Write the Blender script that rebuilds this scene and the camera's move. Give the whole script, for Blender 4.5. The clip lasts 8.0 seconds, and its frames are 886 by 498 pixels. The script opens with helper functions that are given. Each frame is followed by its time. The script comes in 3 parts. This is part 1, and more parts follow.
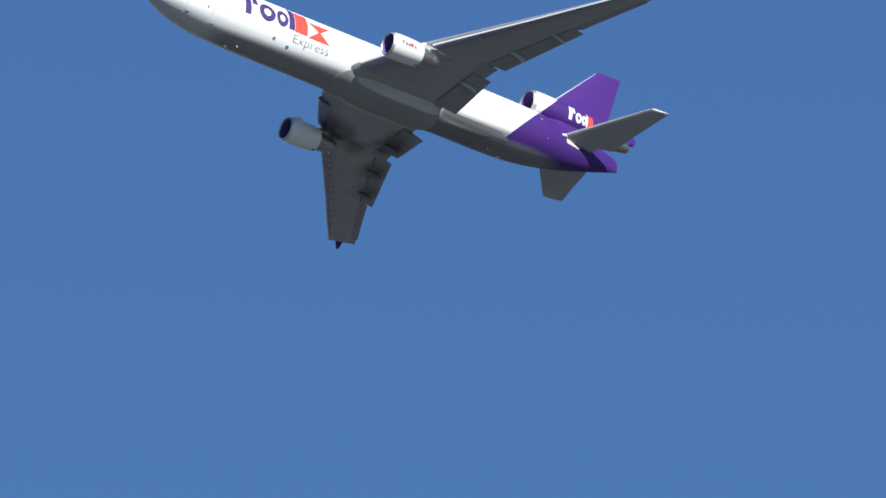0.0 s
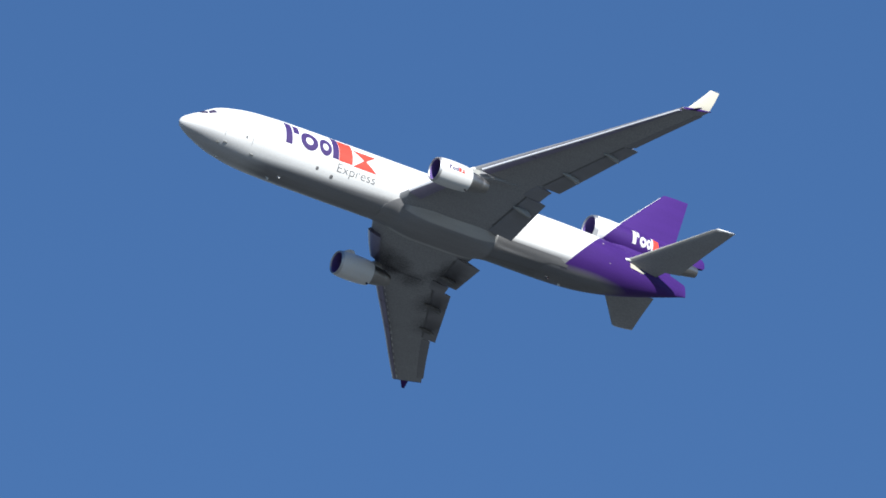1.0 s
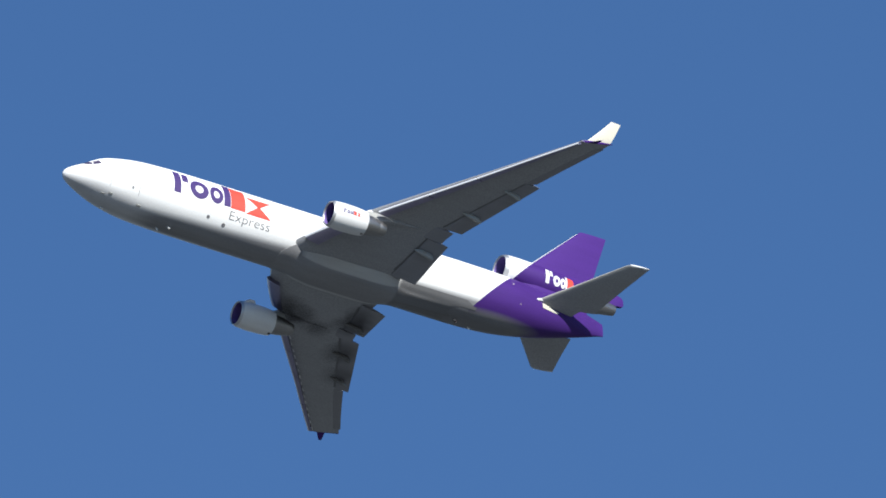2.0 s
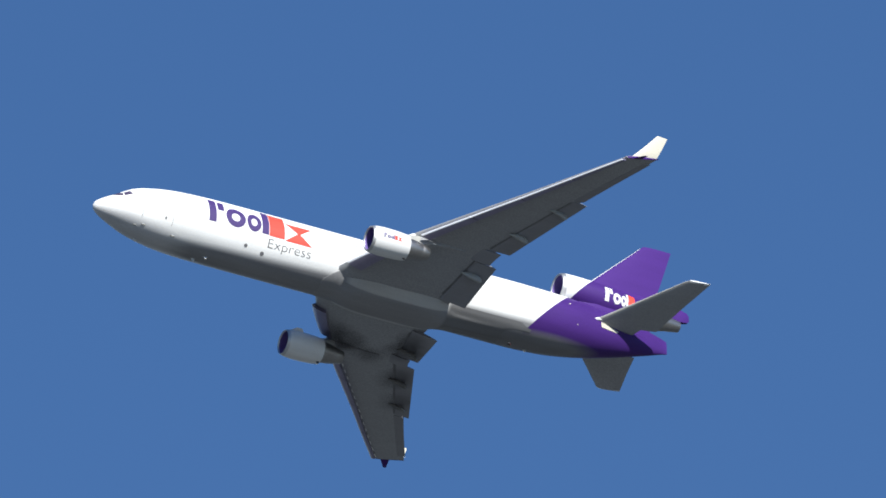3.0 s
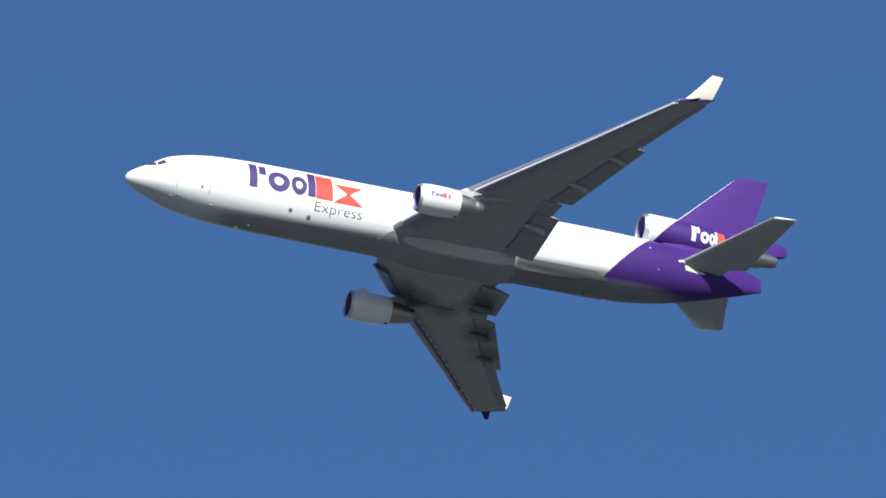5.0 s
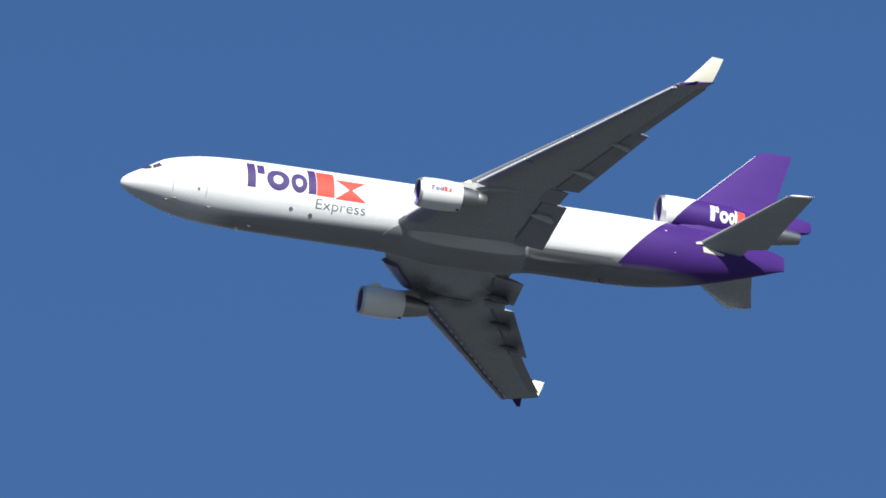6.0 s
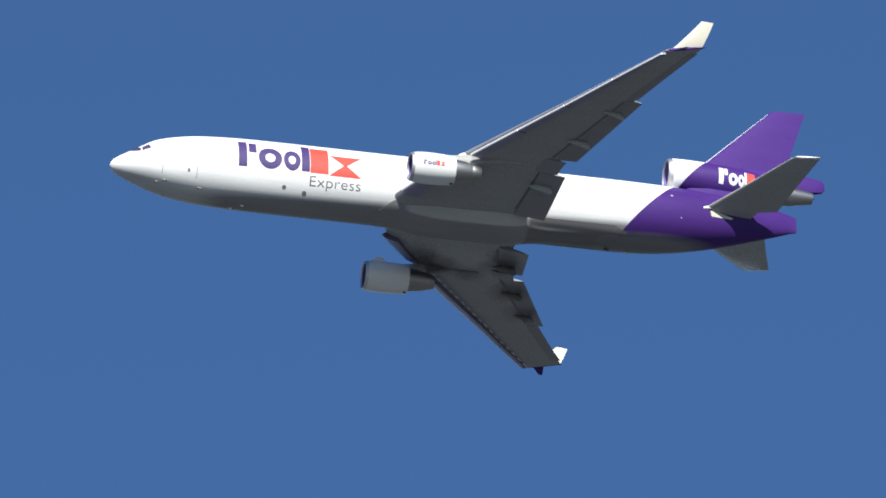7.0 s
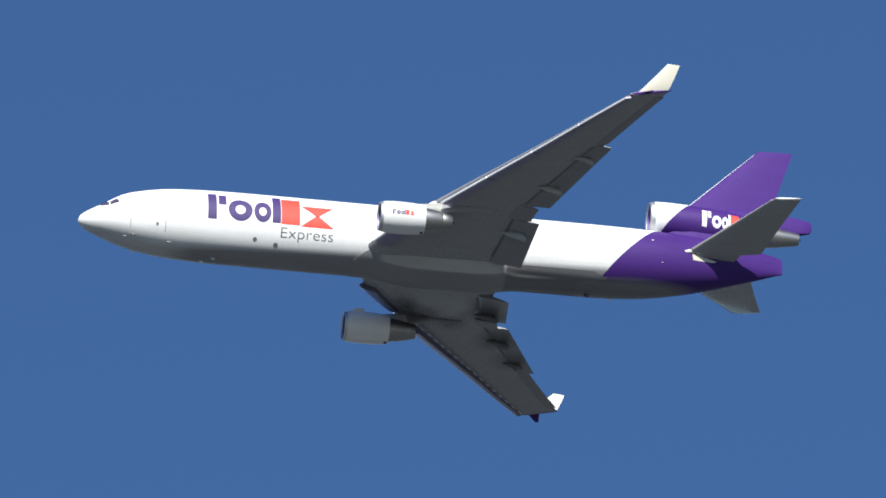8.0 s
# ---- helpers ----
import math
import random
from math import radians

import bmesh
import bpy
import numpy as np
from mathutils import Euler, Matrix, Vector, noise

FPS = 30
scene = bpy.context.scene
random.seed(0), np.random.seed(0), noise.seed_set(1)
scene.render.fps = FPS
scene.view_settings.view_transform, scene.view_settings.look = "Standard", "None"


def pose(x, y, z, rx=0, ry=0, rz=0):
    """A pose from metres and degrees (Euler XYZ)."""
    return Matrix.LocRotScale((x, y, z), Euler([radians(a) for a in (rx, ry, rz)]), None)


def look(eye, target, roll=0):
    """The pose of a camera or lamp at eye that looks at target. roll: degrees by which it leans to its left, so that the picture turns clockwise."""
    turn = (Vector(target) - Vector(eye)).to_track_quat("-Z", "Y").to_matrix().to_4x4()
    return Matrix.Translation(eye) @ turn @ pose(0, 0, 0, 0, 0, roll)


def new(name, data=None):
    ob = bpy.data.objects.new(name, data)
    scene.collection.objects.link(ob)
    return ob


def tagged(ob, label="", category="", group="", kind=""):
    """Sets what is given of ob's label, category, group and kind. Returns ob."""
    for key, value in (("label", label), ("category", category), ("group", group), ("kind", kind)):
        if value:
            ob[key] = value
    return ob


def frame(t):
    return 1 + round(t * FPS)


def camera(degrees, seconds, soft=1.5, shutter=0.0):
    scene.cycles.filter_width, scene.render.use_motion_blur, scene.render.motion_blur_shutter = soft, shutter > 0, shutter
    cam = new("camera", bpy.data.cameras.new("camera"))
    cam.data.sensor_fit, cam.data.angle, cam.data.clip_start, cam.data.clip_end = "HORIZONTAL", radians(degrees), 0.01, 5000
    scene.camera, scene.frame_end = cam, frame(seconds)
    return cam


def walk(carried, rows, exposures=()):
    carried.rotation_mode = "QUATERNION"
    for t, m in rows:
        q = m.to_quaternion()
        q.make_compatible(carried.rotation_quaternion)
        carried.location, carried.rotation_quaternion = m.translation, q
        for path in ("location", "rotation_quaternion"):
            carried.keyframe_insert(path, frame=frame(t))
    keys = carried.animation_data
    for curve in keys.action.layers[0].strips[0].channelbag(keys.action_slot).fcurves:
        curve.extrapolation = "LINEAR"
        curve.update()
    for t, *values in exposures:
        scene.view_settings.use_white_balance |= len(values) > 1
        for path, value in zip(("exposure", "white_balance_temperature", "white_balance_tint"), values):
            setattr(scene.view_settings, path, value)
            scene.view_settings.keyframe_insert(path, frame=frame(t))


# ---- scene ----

# The flight: a straight climb past a camera at standing height on flat ground.
EYE = Vector((0, 0, 1.6))
NEAREST, VELOCITY, T_NEAREST = Vector((59.57, 1183.86, 680.90)), Vector((-94.25, 0, 8.25)), 10.580
MIDDLE = Vector((-30, 0, 0))                     # amidships, in the airplane's space, nose at its origin


def mid_at(t):
    return EYE + NEAREST + VELOCITY * (t - T_NEAREST)


def attitude(t):
    """The airplane's turn: x to the nose, y to the port wing, z up."""
    u = t - 4
    rz = 0.008304 * u**3 + 0.071283 * u**2 + 0.106162 * u + 175.807170
    ry = -0.012506 * u**3 + -0.048687 * u**2 + 1.051904 * u + -7.085027
    rx = 0.046850 * u**3 + -0.121744 * u**2 + -1.762581 * u + 8.576809
    return pose(0, 0, 0, rx, ry, rz)


def airplane_at(t):
    turn = attitude(t)
    return Matrix.Translation(mid_at(t) - turn.to_3x3() @ MIDDLE) @ turn


def aim(t, up, side, roll):
    """The camera, turned by these degrees off the line to the airplane."""
    return look(EYE, mid_at(t), roll) @ pose(0, 0, 0, up, side, 0)


# hand-held aim: seconds, up, side, roll
AIM_EARLY = [
    (0.0, -0.5623, -0.1874, -4.934),
    (0.2, -0.4423, -0.1293, -4.859),
    (0.3, -0.3646, -0.1517, -4.909),
    (0.5, -0.2798, -0.1579, -4.841),
    (0.7, -0.1803, -0.1611, -4.838),
    (0.8, -0.1996, -0.1324, -4.910),
    (1.0, -0.1276, -0.0101, -5.009),
    (1.2, -0.1018, -0.0341, -5.114),
    (1.3, -0.0944, -0.0952, -5.146),
    (1.5, -0.0738, -0.2432, -5.131),
    (1.7, -0.0156, -0.3265, -5.169),
]
AIM_MIDDLE = [
    (2.8, 0.1173, -0.3358, -5.385),
    (3.0, 0.1099, -0.1852, -5.193),
    (3.2, 0.0881, -0.2743, -5.009),
    (3.3, 0.0993, -0.3804, -4.802),
    (3.5, 0.1669, -0.4402, -4.740),
    (3.7, 0.1429, -0.3849, -4.640),
    (3.8, 0.1419, -0.3327, -4.651),
    (4.0, 0.0914, -0.2066, -4.567),
    (4.2, -0.0154, -0.1374, -4.571),
    (4.3, -0.0464, -0.1072, -4.577),
    (4.5, -0.0468, -0.0529, -4.581),
    (4.7, -0.0564, 0.0063, -4.683),
]
AIM_LATE = [
    (5.8, -0.0126, 0.0718, -4.949),
    (6.0, -0.0735, 0.0623, -5.213),
    (6.2, -0.0854, 0.0714, -5.274),
    (6.5, -0.2451, 0.0270, -5.334),
    (6.7, -0.2244, 0.0585, -5.312),
    (6.8, -0.1791, 0.0540, -5.333),
    (7.0, -0.1686, 0.0647, -5.278),
    (7.2, -0.1135, 0.1009, -5.143),
    (7.3, -0.0558, 0.1080, -5.067),
    (7.5, -0.0662, 0.1525, -4.937),
    (7.7, -0.0278, 0.0988, -4.906),
    (7.8, -0.0022, 0.0393, -4.772),
    (8.0, -0.0048, -0.0135, -4.752),
]
AIM = AIM_EARLY + AIM_MIDDLE + AIM_LATE


def aim_at(t):
    """The hand's drift between the noted times, by a smooth curve through them."""
    i = max(k for k in range(len(AIM)) if AIM[k][0] <= t + 1e-6)
    if i == len(AIM) - 1:
        return AIM[i][1:]
    a, b = AIM[i], AIM[i + 1]
    p, n = AIM[max(i - 1, 0)], AIM[min(i + 2, len(AIM) - 1)]
    h = b[0] - a[0]
    s = (t - a[0]) / h
    out = []
    for k in (1, 2, 3):
        ma = (b[k] - p[k]) / (b[0] - p[0]) * h
        mb = (n[k] - a[k]) / (n[0] - a[0]) * h
        out.append((2 * s**3 - 3 * s**2 + 1) * a[k] + (s**3 - 2 * s**2 + s) * ma
                   + (3 * s**2 - 2 * s**3) * b[k] + (s**3 - s**2) * mb)
    return out


STEPS = [k / 10 for k in range(81)]
cam = camera(3.0, 8.0, soft=1.7)
walk(cam, [(t, aim(t, *aim_at(t))) for t in STEPS],
     exposures=[(0.0, 0.60, 5420, 10.8), (3.5, 0.62, 5450, 10.8), (8.0, 0.62, 5500, 10.8)])

# ---- light ----
SUN = Vector((-0.17, -0.83, 0.525)).normalized()          # towards the sun
world = bpy.data.worlds.new("sky")
scene.world = world
world.use_nodes = True
wn = world.node_tree.nodes
sky = wn.new("ShaderNodeTexSky")
sky.sky_type, sky.sun_disc = "NISHITA", False
sky.sun_elevation = math.asin(SUN.z)
sky.sun_rotation = math.atan2(SUN.x, SUN.y)
sky.altitude, sky.air_density, sky.dust_density, sky.ozone_density = 0.0, 1.0, 0.0, 6.0
world.node_tree.links.new(sky.outputs[0], wn["Background"].inputs[0])
wn["Background"].inputs[1].default_value = 0.05
sun = new("sun", bpy.data.lights.new("sun", "SUN"))
sun.data.energy, sun.data.angle, sun.data.color = 5.0, radians(0.53), (1.0, 0.89, 0.70)
sun.matrix_world = look(SUN * 50, (0, 0, 0))


# ---- materials ----
def material(name, colour, rough=0.4, metal=0.0, vary=0.08, streak=0.0, coat=0.0, bump=0.0, spec=0.5):
    """Paint or metal with fine grain, broad fading and streaks along the airflow."""
    m = bpy.data.materials.new(name)
    m.use_nodes = True
    n, l = m.node_tree.nodes, m.node_tree.links
    bsdf = n["Principled BSDF"]
    where = n.new("ShaderNodeTexCoord")
    broad, fine = n.new("ShaderNodeTexNoise"), n.new("ShaderNodeTexNoise")
    stretch = n.new("ShaderNodeMapping")
    stretch.inputs["Scale"].default_value = (0.12, 1.0, 1.0)
    l.new(where.outputs["Object"], stretch.inputs[0])
    l.new(stretch.outputs[0], broad.inputs["Vector"])
    l.new(where.outputs["Object"], fine.inputs["Vector"])
    broad.inputs["Scale"].default_value, broad.inputs["Detail"].default_value = 1.3, 5
    fine.inputs["Scale"].default_value, fine.inputs["Detail"].default_value = 7.0, 3
    mix = n.new("ShaderNodeMix")
    mix.data_type, mix.blend_type = "RGBA", "MIX"
    dark = [c * (1 - 2.2 * vary - streak) for c in colour]
    mix.inputs["A"].default_value = (*[min(1, c * (1 + 0.4 * vary)) for c in colour], 1)
    mix.inputs["B"].default_value = (*dark, 1)
    both = n.new("ShaderNodeMath")
    both.operation = "MULTIPLY_ADD"
    both.inputs[1].default_value = 0.6
    half = n.new("ShaderNodeMath")
    half.operation = "MULTIPLY"
    half.inputs[1].default_value = 0.4
    l.new(fine.outputs[0], half.inputs[0])
    l.new(broad.outputs[0], both.inputs[0])
    l.new(half.outputs[0], both.inputs[2])
    ramp = n.new("ShaderNodeMapRange")
    ramp.inputs["From Min"].default_value, ramp.inputs["From Max"].default_value = 0.38, 0.72
    l.new(both.outputs[0], ramp.inputs[0])
    l.new(ramp.outputs[0], mix.inputs["Factor"])
    l.new(mix.outputs["Result"], bsdf.inputs["Base Color"])
    gloss = n.new("ShaderNodeMapRange")
    gloss.inputs["To Min"].default_value, gloss.inputs["To Max"].default_value = rough * 0.85, min(1, rough * 1.25)
    l.new(fine.outputs[0], gloss.inputs[0])
    l.new(gloss.outputs[0], bsdf.inputs["Roughness"])
    bsdf.inputs["Metallic"].default_value = metal
    bsdf.inputs["Specular IOR Level"].default_value = spec
    bsdf.inputs["Coat Weight"].default_value = coat
    bsdf.inputs["Coat Roughness"].default_value = 0.12
    if bump:
        relief = n.new("ShaderNodeBump")
        relief.inputs["Strength"].default_value, relief.inputs["Distance"].default_value = bump, 0.02
        l.new(fine.outputs[0], relief.inputs["Height"])
        l.new(relief.outputs[0], bsdf.inputs["Normal"])
    return m


def livery(name, coats, **kw):
    """One painted skin: over the first colour lie coats (colour, ax, ay, az, limit, soft) where ax*x + ay*|y| + az*z < limit, with an edge that soft."""
    m = material(name, coats[0], **kw)
    n, l = m.node_tree.nodes, m.node_tree.links
    mix = [k for k in n if k.type == "MIX"][0]
    where = [k for k in n if k.type == "TEX_COORD"][0]
    split = n.new("ShaderNodeSeparateXYZ")
    l.new(where.outputs["Object"], split.inputs[0])
    ramp = [k for k in n if k.type == "MAP_RANGE"][0]
    base = mix.outputs["Result"]
    for colour, ax, ay, az, limit, soft in coats[1:]:
        ex, ez, less, over = n.new("ShaderNodeMath"), n.new("ShaderNodeMath"), n.new("ShaderNodeMapRange"), n.new("ShaderNodeMix")
        ex.operation, ez.operation = "MULTIPLY", "MULTIPLY_ADD"
        ex.inputs[1].default_value, ez.inputs[1].default_value = ax, az
        less.inputs["From Min"].default_value, less.inputs["From Max"].default_value = limit + soft, limit - soft
        l.new(split.outputs[0], ex.inputs[0])
        l.new(split.outputs[2], ez.inputs[0])
        flank, ey = n.new("ShaderNodeMath"), n.new("ShaderNodeMath")
        flank.operation, ey.operation = "ABSOLUTE", "MULTIPLY_ADD"
        ey.inputs[1].default_value = ay
        l.new(split.outputs[1], flank.inputs[0])
        l.new(flank.outputs[0], ey.inputs[0])
        l.new(ex.outputs[0], ey.inputs[2])
        l.new(ey.outputs[0], ez.inputs[2])
        l.new(ez.outputs[0], less.inputs[0])
        over.data_type = "RGBA"
        # the coat fades and soils as the ground colour does
        soil = n.new("ShaderNodeMix")
        soil.data_type, soil.blend_type = "RGBA", "MULTIPLY"
        soil.inputs["Factor"].default_value = 1.0
        rel = n.new("ShaderNodeMix")
        rel.data_type = "RGBA"
        rel.inputs["A"].default_value, rel.inputs["B"].default_value = (1, 1, 1, 1), (0.8, 0.8, 0.8, 1)
        l.new(ramp.outputs[0], rel.inputs["Factor"])
        soil.inputs["A"].default_value = (*colour, 1)
        l.new(rel.outputs["Result"], soil.inputs["B"])
        l.new(less.outputs[0], over.inputs["Factor"])
        l.new(base, over.inputs["A"])
        l.new(soil.outputs["Result"], over.inputs["B"])
        base = over.outputs["Result"]
    l.new(base, n["Principled BSDF"].inputs["Base Color"])
    return m


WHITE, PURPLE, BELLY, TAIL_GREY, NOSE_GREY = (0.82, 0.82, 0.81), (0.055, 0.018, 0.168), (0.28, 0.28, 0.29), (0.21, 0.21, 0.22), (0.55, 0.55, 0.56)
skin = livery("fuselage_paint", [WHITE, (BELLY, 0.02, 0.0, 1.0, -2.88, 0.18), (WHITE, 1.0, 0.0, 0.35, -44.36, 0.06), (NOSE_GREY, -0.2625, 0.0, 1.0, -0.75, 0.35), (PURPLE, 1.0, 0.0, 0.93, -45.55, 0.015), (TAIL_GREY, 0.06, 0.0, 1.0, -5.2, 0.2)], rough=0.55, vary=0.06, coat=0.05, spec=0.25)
cowl_skin = livery("tail_cowl_paint", [WHITE, (PURPLE, 1.0, 0.0, 0.93, -45.55, 0.015)], rough=0.55, vary=0.06, coat=0.05, spec=0.25)
# the fairing is a darker grey aft of station 35.3
FILLET, KEEL, AFT_GREY = (0.50, 0.50, 0.49), (0.29, 0.29, 0.30), (0.19, 0.19, 0.195)
fairing_grey = livery("fillet_paint", [FILLET, (KEEL, 0.0, 1.0, 0.0, 1.55, 0.06), (AFT_GREY, 1.0, 0.0, 0.0, -35.3, 0.15), (KEEL, -1.0, 0.0, 0.0, 24.9, 0.3)], rough=0.55, vary=0.06, streak=0.05, spec=0.2)
white = material("white_paint", (0.75, 0.75, 0.74), 0.35, vary=0.05, coat=0.3)
cream = material("winglet_paint", (0.60, 0.57, 0.47), 0.45, vary=0.05)
purple = material("purple_paint", PURPLE, 0.62, vary=0.05, spec=0.2)
logo_purple = material("logo_purple", (0.045, 0.022, 0.135), 0.6, vary=0.06)
logo_red = material("logo_red", (0.74, 0.06, 0.035), 0.6, vary=0.06)
grey = material("wing_grey_paint", (0.31, 0.315, 0.33), 0.26, vary=0.035, streak=0.02)
flap_grey = material("flap_grey_paint", (0.25, 0.25, 0.27), 0.4, vary=0.05, streak=0.03)
slat_metal = material("slat_metal", (0.32, 0.30, 0.42), 0.34, metal=0.9, vary=0.1)
edge_metal = material("leading_edge_metal", (0.78, 0.79, 0.82), 0.45, metal=0.35, vary=0.05)


def darken_spots(m, spots):
    """Dark blotches with noisy edges: centre, reach and depth of each patch."""
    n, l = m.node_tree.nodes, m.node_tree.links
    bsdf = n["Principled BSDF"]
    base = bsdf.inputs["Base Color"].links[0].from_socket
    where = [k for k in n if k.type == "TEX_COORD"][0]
    patch_noise = n.new("ShaderNodeTexNoise")
    patch_noise.inputs["Scale"].default_value, patch_noise.inputs["Detail"].default_value = 0.55, 2
    l.new(where.outputs["Object"], patch_noise.inputs["Vector"])
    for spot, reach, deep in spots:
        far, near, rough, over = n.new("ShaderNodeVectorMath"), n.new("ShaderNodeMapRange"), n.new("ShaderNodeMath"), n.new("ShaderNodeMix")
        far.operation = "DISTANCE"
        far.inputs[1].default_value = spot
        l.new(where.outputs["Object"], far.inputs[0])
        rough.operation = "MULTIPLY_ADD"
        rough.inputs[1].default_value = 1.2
        l.new(patch_noise.outputs[0], rough.inputs[0])
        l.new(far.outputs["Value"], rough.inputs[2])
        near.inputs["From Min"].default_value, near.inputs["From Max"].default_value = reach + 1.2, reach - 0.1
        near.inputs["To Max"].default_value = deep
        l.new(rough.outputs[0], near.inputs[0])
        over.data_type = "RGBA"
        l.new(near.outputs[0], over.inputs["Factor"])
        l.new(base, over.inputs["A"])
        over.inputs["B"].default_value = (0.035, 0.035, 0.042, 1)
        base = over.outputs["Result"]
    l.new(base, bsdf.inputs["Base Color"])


# dark blotches, on the starboard side only
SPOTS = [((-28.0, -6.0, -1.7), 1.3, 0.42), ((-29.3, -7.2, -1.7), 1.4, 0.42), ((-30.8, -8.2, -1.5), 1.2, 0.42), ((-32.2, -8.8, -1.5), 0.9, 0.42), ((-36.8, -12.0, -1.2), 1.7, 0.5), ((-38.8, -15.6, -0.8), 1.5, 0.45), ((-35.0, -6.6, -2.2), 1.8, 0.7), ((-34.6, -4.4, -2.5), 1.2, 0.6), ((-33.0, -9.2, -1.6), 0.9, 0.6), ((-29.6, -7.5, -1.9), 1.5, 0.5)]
darken_spots(grey, SPOTS)
darken_spots(flap_grey, SPOTS)
pale_grey = material("fairing_paint", (0.35, 0.35, 0.33), 0.5, vary=0.10)
darken_spots(pale_grey, [((x, y, z), reach, 0.7) for (x, y, z), reach, _ in SPOTS[4:7]])
alu = material("bare_aluminium", (0.62, 0.62, 0.63), 0.5, metal=1.0, vary=0.06)
nozzle = material("nozzle_metal", (0.38, 0.37, 0.36), 0.4, metal=1.0, vary=0.15)
dark = material("dark_metal", (0.05, 0.05, 0.055), 0.5, metal=0.6, vary=0.15)
duct = material("inlet_liner", (0.13, 0.085, 0.30), 0.55, vary=0.1)
seam = material("seam_shadow", (0.16, 0.16, 0.17), 0.7, vary=0.1)
ink = material("lettering_paint", (0.10, 0.095, 0.10), 0.5, vary=0.05)
glass = material("cockpit_glass", (0.075, 0.06, 0.11), 0.12, vary=0.05)
lamp_red = material("beacon_lamp", (0.45, 0.02, 0.02), 0.15, vary=0.05)
lamp_red.node_tree.nodes["Principled BSDF"].inputs["Emission Color"].default_value = (1.0, 0.10, 0.12, 1)
lamp_red.node_tree.nodes["Principled BSDF"].inputs["Emission Strength"].default_value = 12.0


def ground_material():
    m = material("ground", (0.064, 0.071, 0.074), 0.95, vary=0.1)
    n, l = m.node_tree.nodes, m.node_tree.links
    where = [k for k in n if k.type == "TEX_COORD"][0]
    fields = n.new("ShaderNodeTexVoronoi")
    fields.inputs["Scale"].default_value = 0.004
    l.new(where.outputs["Object"], fields.inputs["Vector"])
    mix, bsdf = [k for k in n if k.type == "MIX"][0], n["Principled BSDF"]
    over = n.new("ShaderNodeMix")
    over.data_type = "RGBA"
    hue = n.new("ShaderNodeSeparateColor")
    l.new(fields.outputs["Color"], hue.inputs[0])
    l.new(hue.outputs[0], over.inputs["Factor"])
    l.new(mix.outputs["Result"], over.inputs["A"])
    over.inputs["B"].default_value = (0.098, 0.105, 0.105, 1)
    l.new(over.outputs["Result"], bsdf.inputs["Base Color"])
    return m


# ---- mesh helpers ----
def part(name, bm, mat, parent, label="", smooth=True):
    me = bpy.data.meshes.new(name)
    bmesh.ops.remove_doubles(bm, verts=bm.verts, dist=1e-5)
    bmesh.ops.recalc_face_normals(bm, faces=bm.faces)
    for f in bm.faces:
        f.smooth = smooth
    bm.to_mesh(me)
    bm.free()
    if smooth:
        me.set_sharp_from_angle(angle=radians(38))
    me.materials.append(mat)
    ob = new(name, me)
    ob.parent = parent
    return tagged(ob, label)


def loft(rings, caps=True, closed=True):
    bm = bmesh.new()
    vs = [[bm.verts.new(p) for p in ring] for ring in rings]
    n = len(rings[0])
    for a, b in zip(vs, vs[1:]):
        for i in range(n if closed else n - 1):
            j = (i + 1) % n
            bm.faces.new((a[i], a[j], b[j], b[i]))
    if caps:
        bm.faces.new(vs[0])
        bm.faces.new(list(reversed(vs[-1])))
    return bm


def curve(table, x):
    """Smooth reading of a table of (x, values...) with falling or rising x."""
    k = max(0, min(len(table) - 2, sum(1 for row in table[1:-1] if row[0] <= x)))
    a, b = table[k], table[k + 1]
    p, n = table[max(k - 1, 0)], table[min(k + 2, len(table) - 1)]
    h = b[0] - a[0]
    s = max(0.0, min(1.0, (x - a[0]) / h))
    out = []
    for i in range(1, len(a)):
        ma = (b[i] - p[i]) / (b[0] - p[0]) * h
        mb = (n[i] - a[i]) / (n[0] - a[0]) * h
        out.append((2 * s**3 - 3 * s**2 + 1) * a[i] + (s**3 - 2 * s**2 + s) * ma
                   + (3 * s**2 - 2 * s**3) * b[i] + (s**3 - s**2) * mb)
    return out


def foil(le, te, thick, normal, ca=0.0, cb=1.0, n=14, camber=0.012):
    """A ring round an airfoil between two shares of its chord."""
    le, te, nrm = Vector(le), Vector(te), Vector(normal)
    chord = (te - le).length

    def at(c, side):
        half = 5 * thick * (0.2969 * c**0.5 - 0.126 * c - 0.3516 * c**2 + 0.2843 * c**3 - 0.1036 * c**4)
        return le + (te - le) * c + nrm * chord * (side * half + camber * 4 * c * (1 - c))
    cs = [ca + (cb - ca) * (1 - math.cos(math.pi * k / n)) / 2 for k in range(n + 1)]
    return [at(c, 1) for c in reversed(cs)] + [at(c, -1) for c in (cs[1:] if ca == 0 else cs)][: None if cb < 1 else -1]


def revolve(profile, y, z, seg=56, droop=0.0):
    """Rings round an axis along x: (x, radius)."""
    x0 = profile[0][0]
    return [[Vector((x, y + r * math.cos(a), z + droop * (x - x0) + r * math.sin(a)))
             for a in (2 * math.pi * k / seg for k in range(seg))] for x, r in profile]


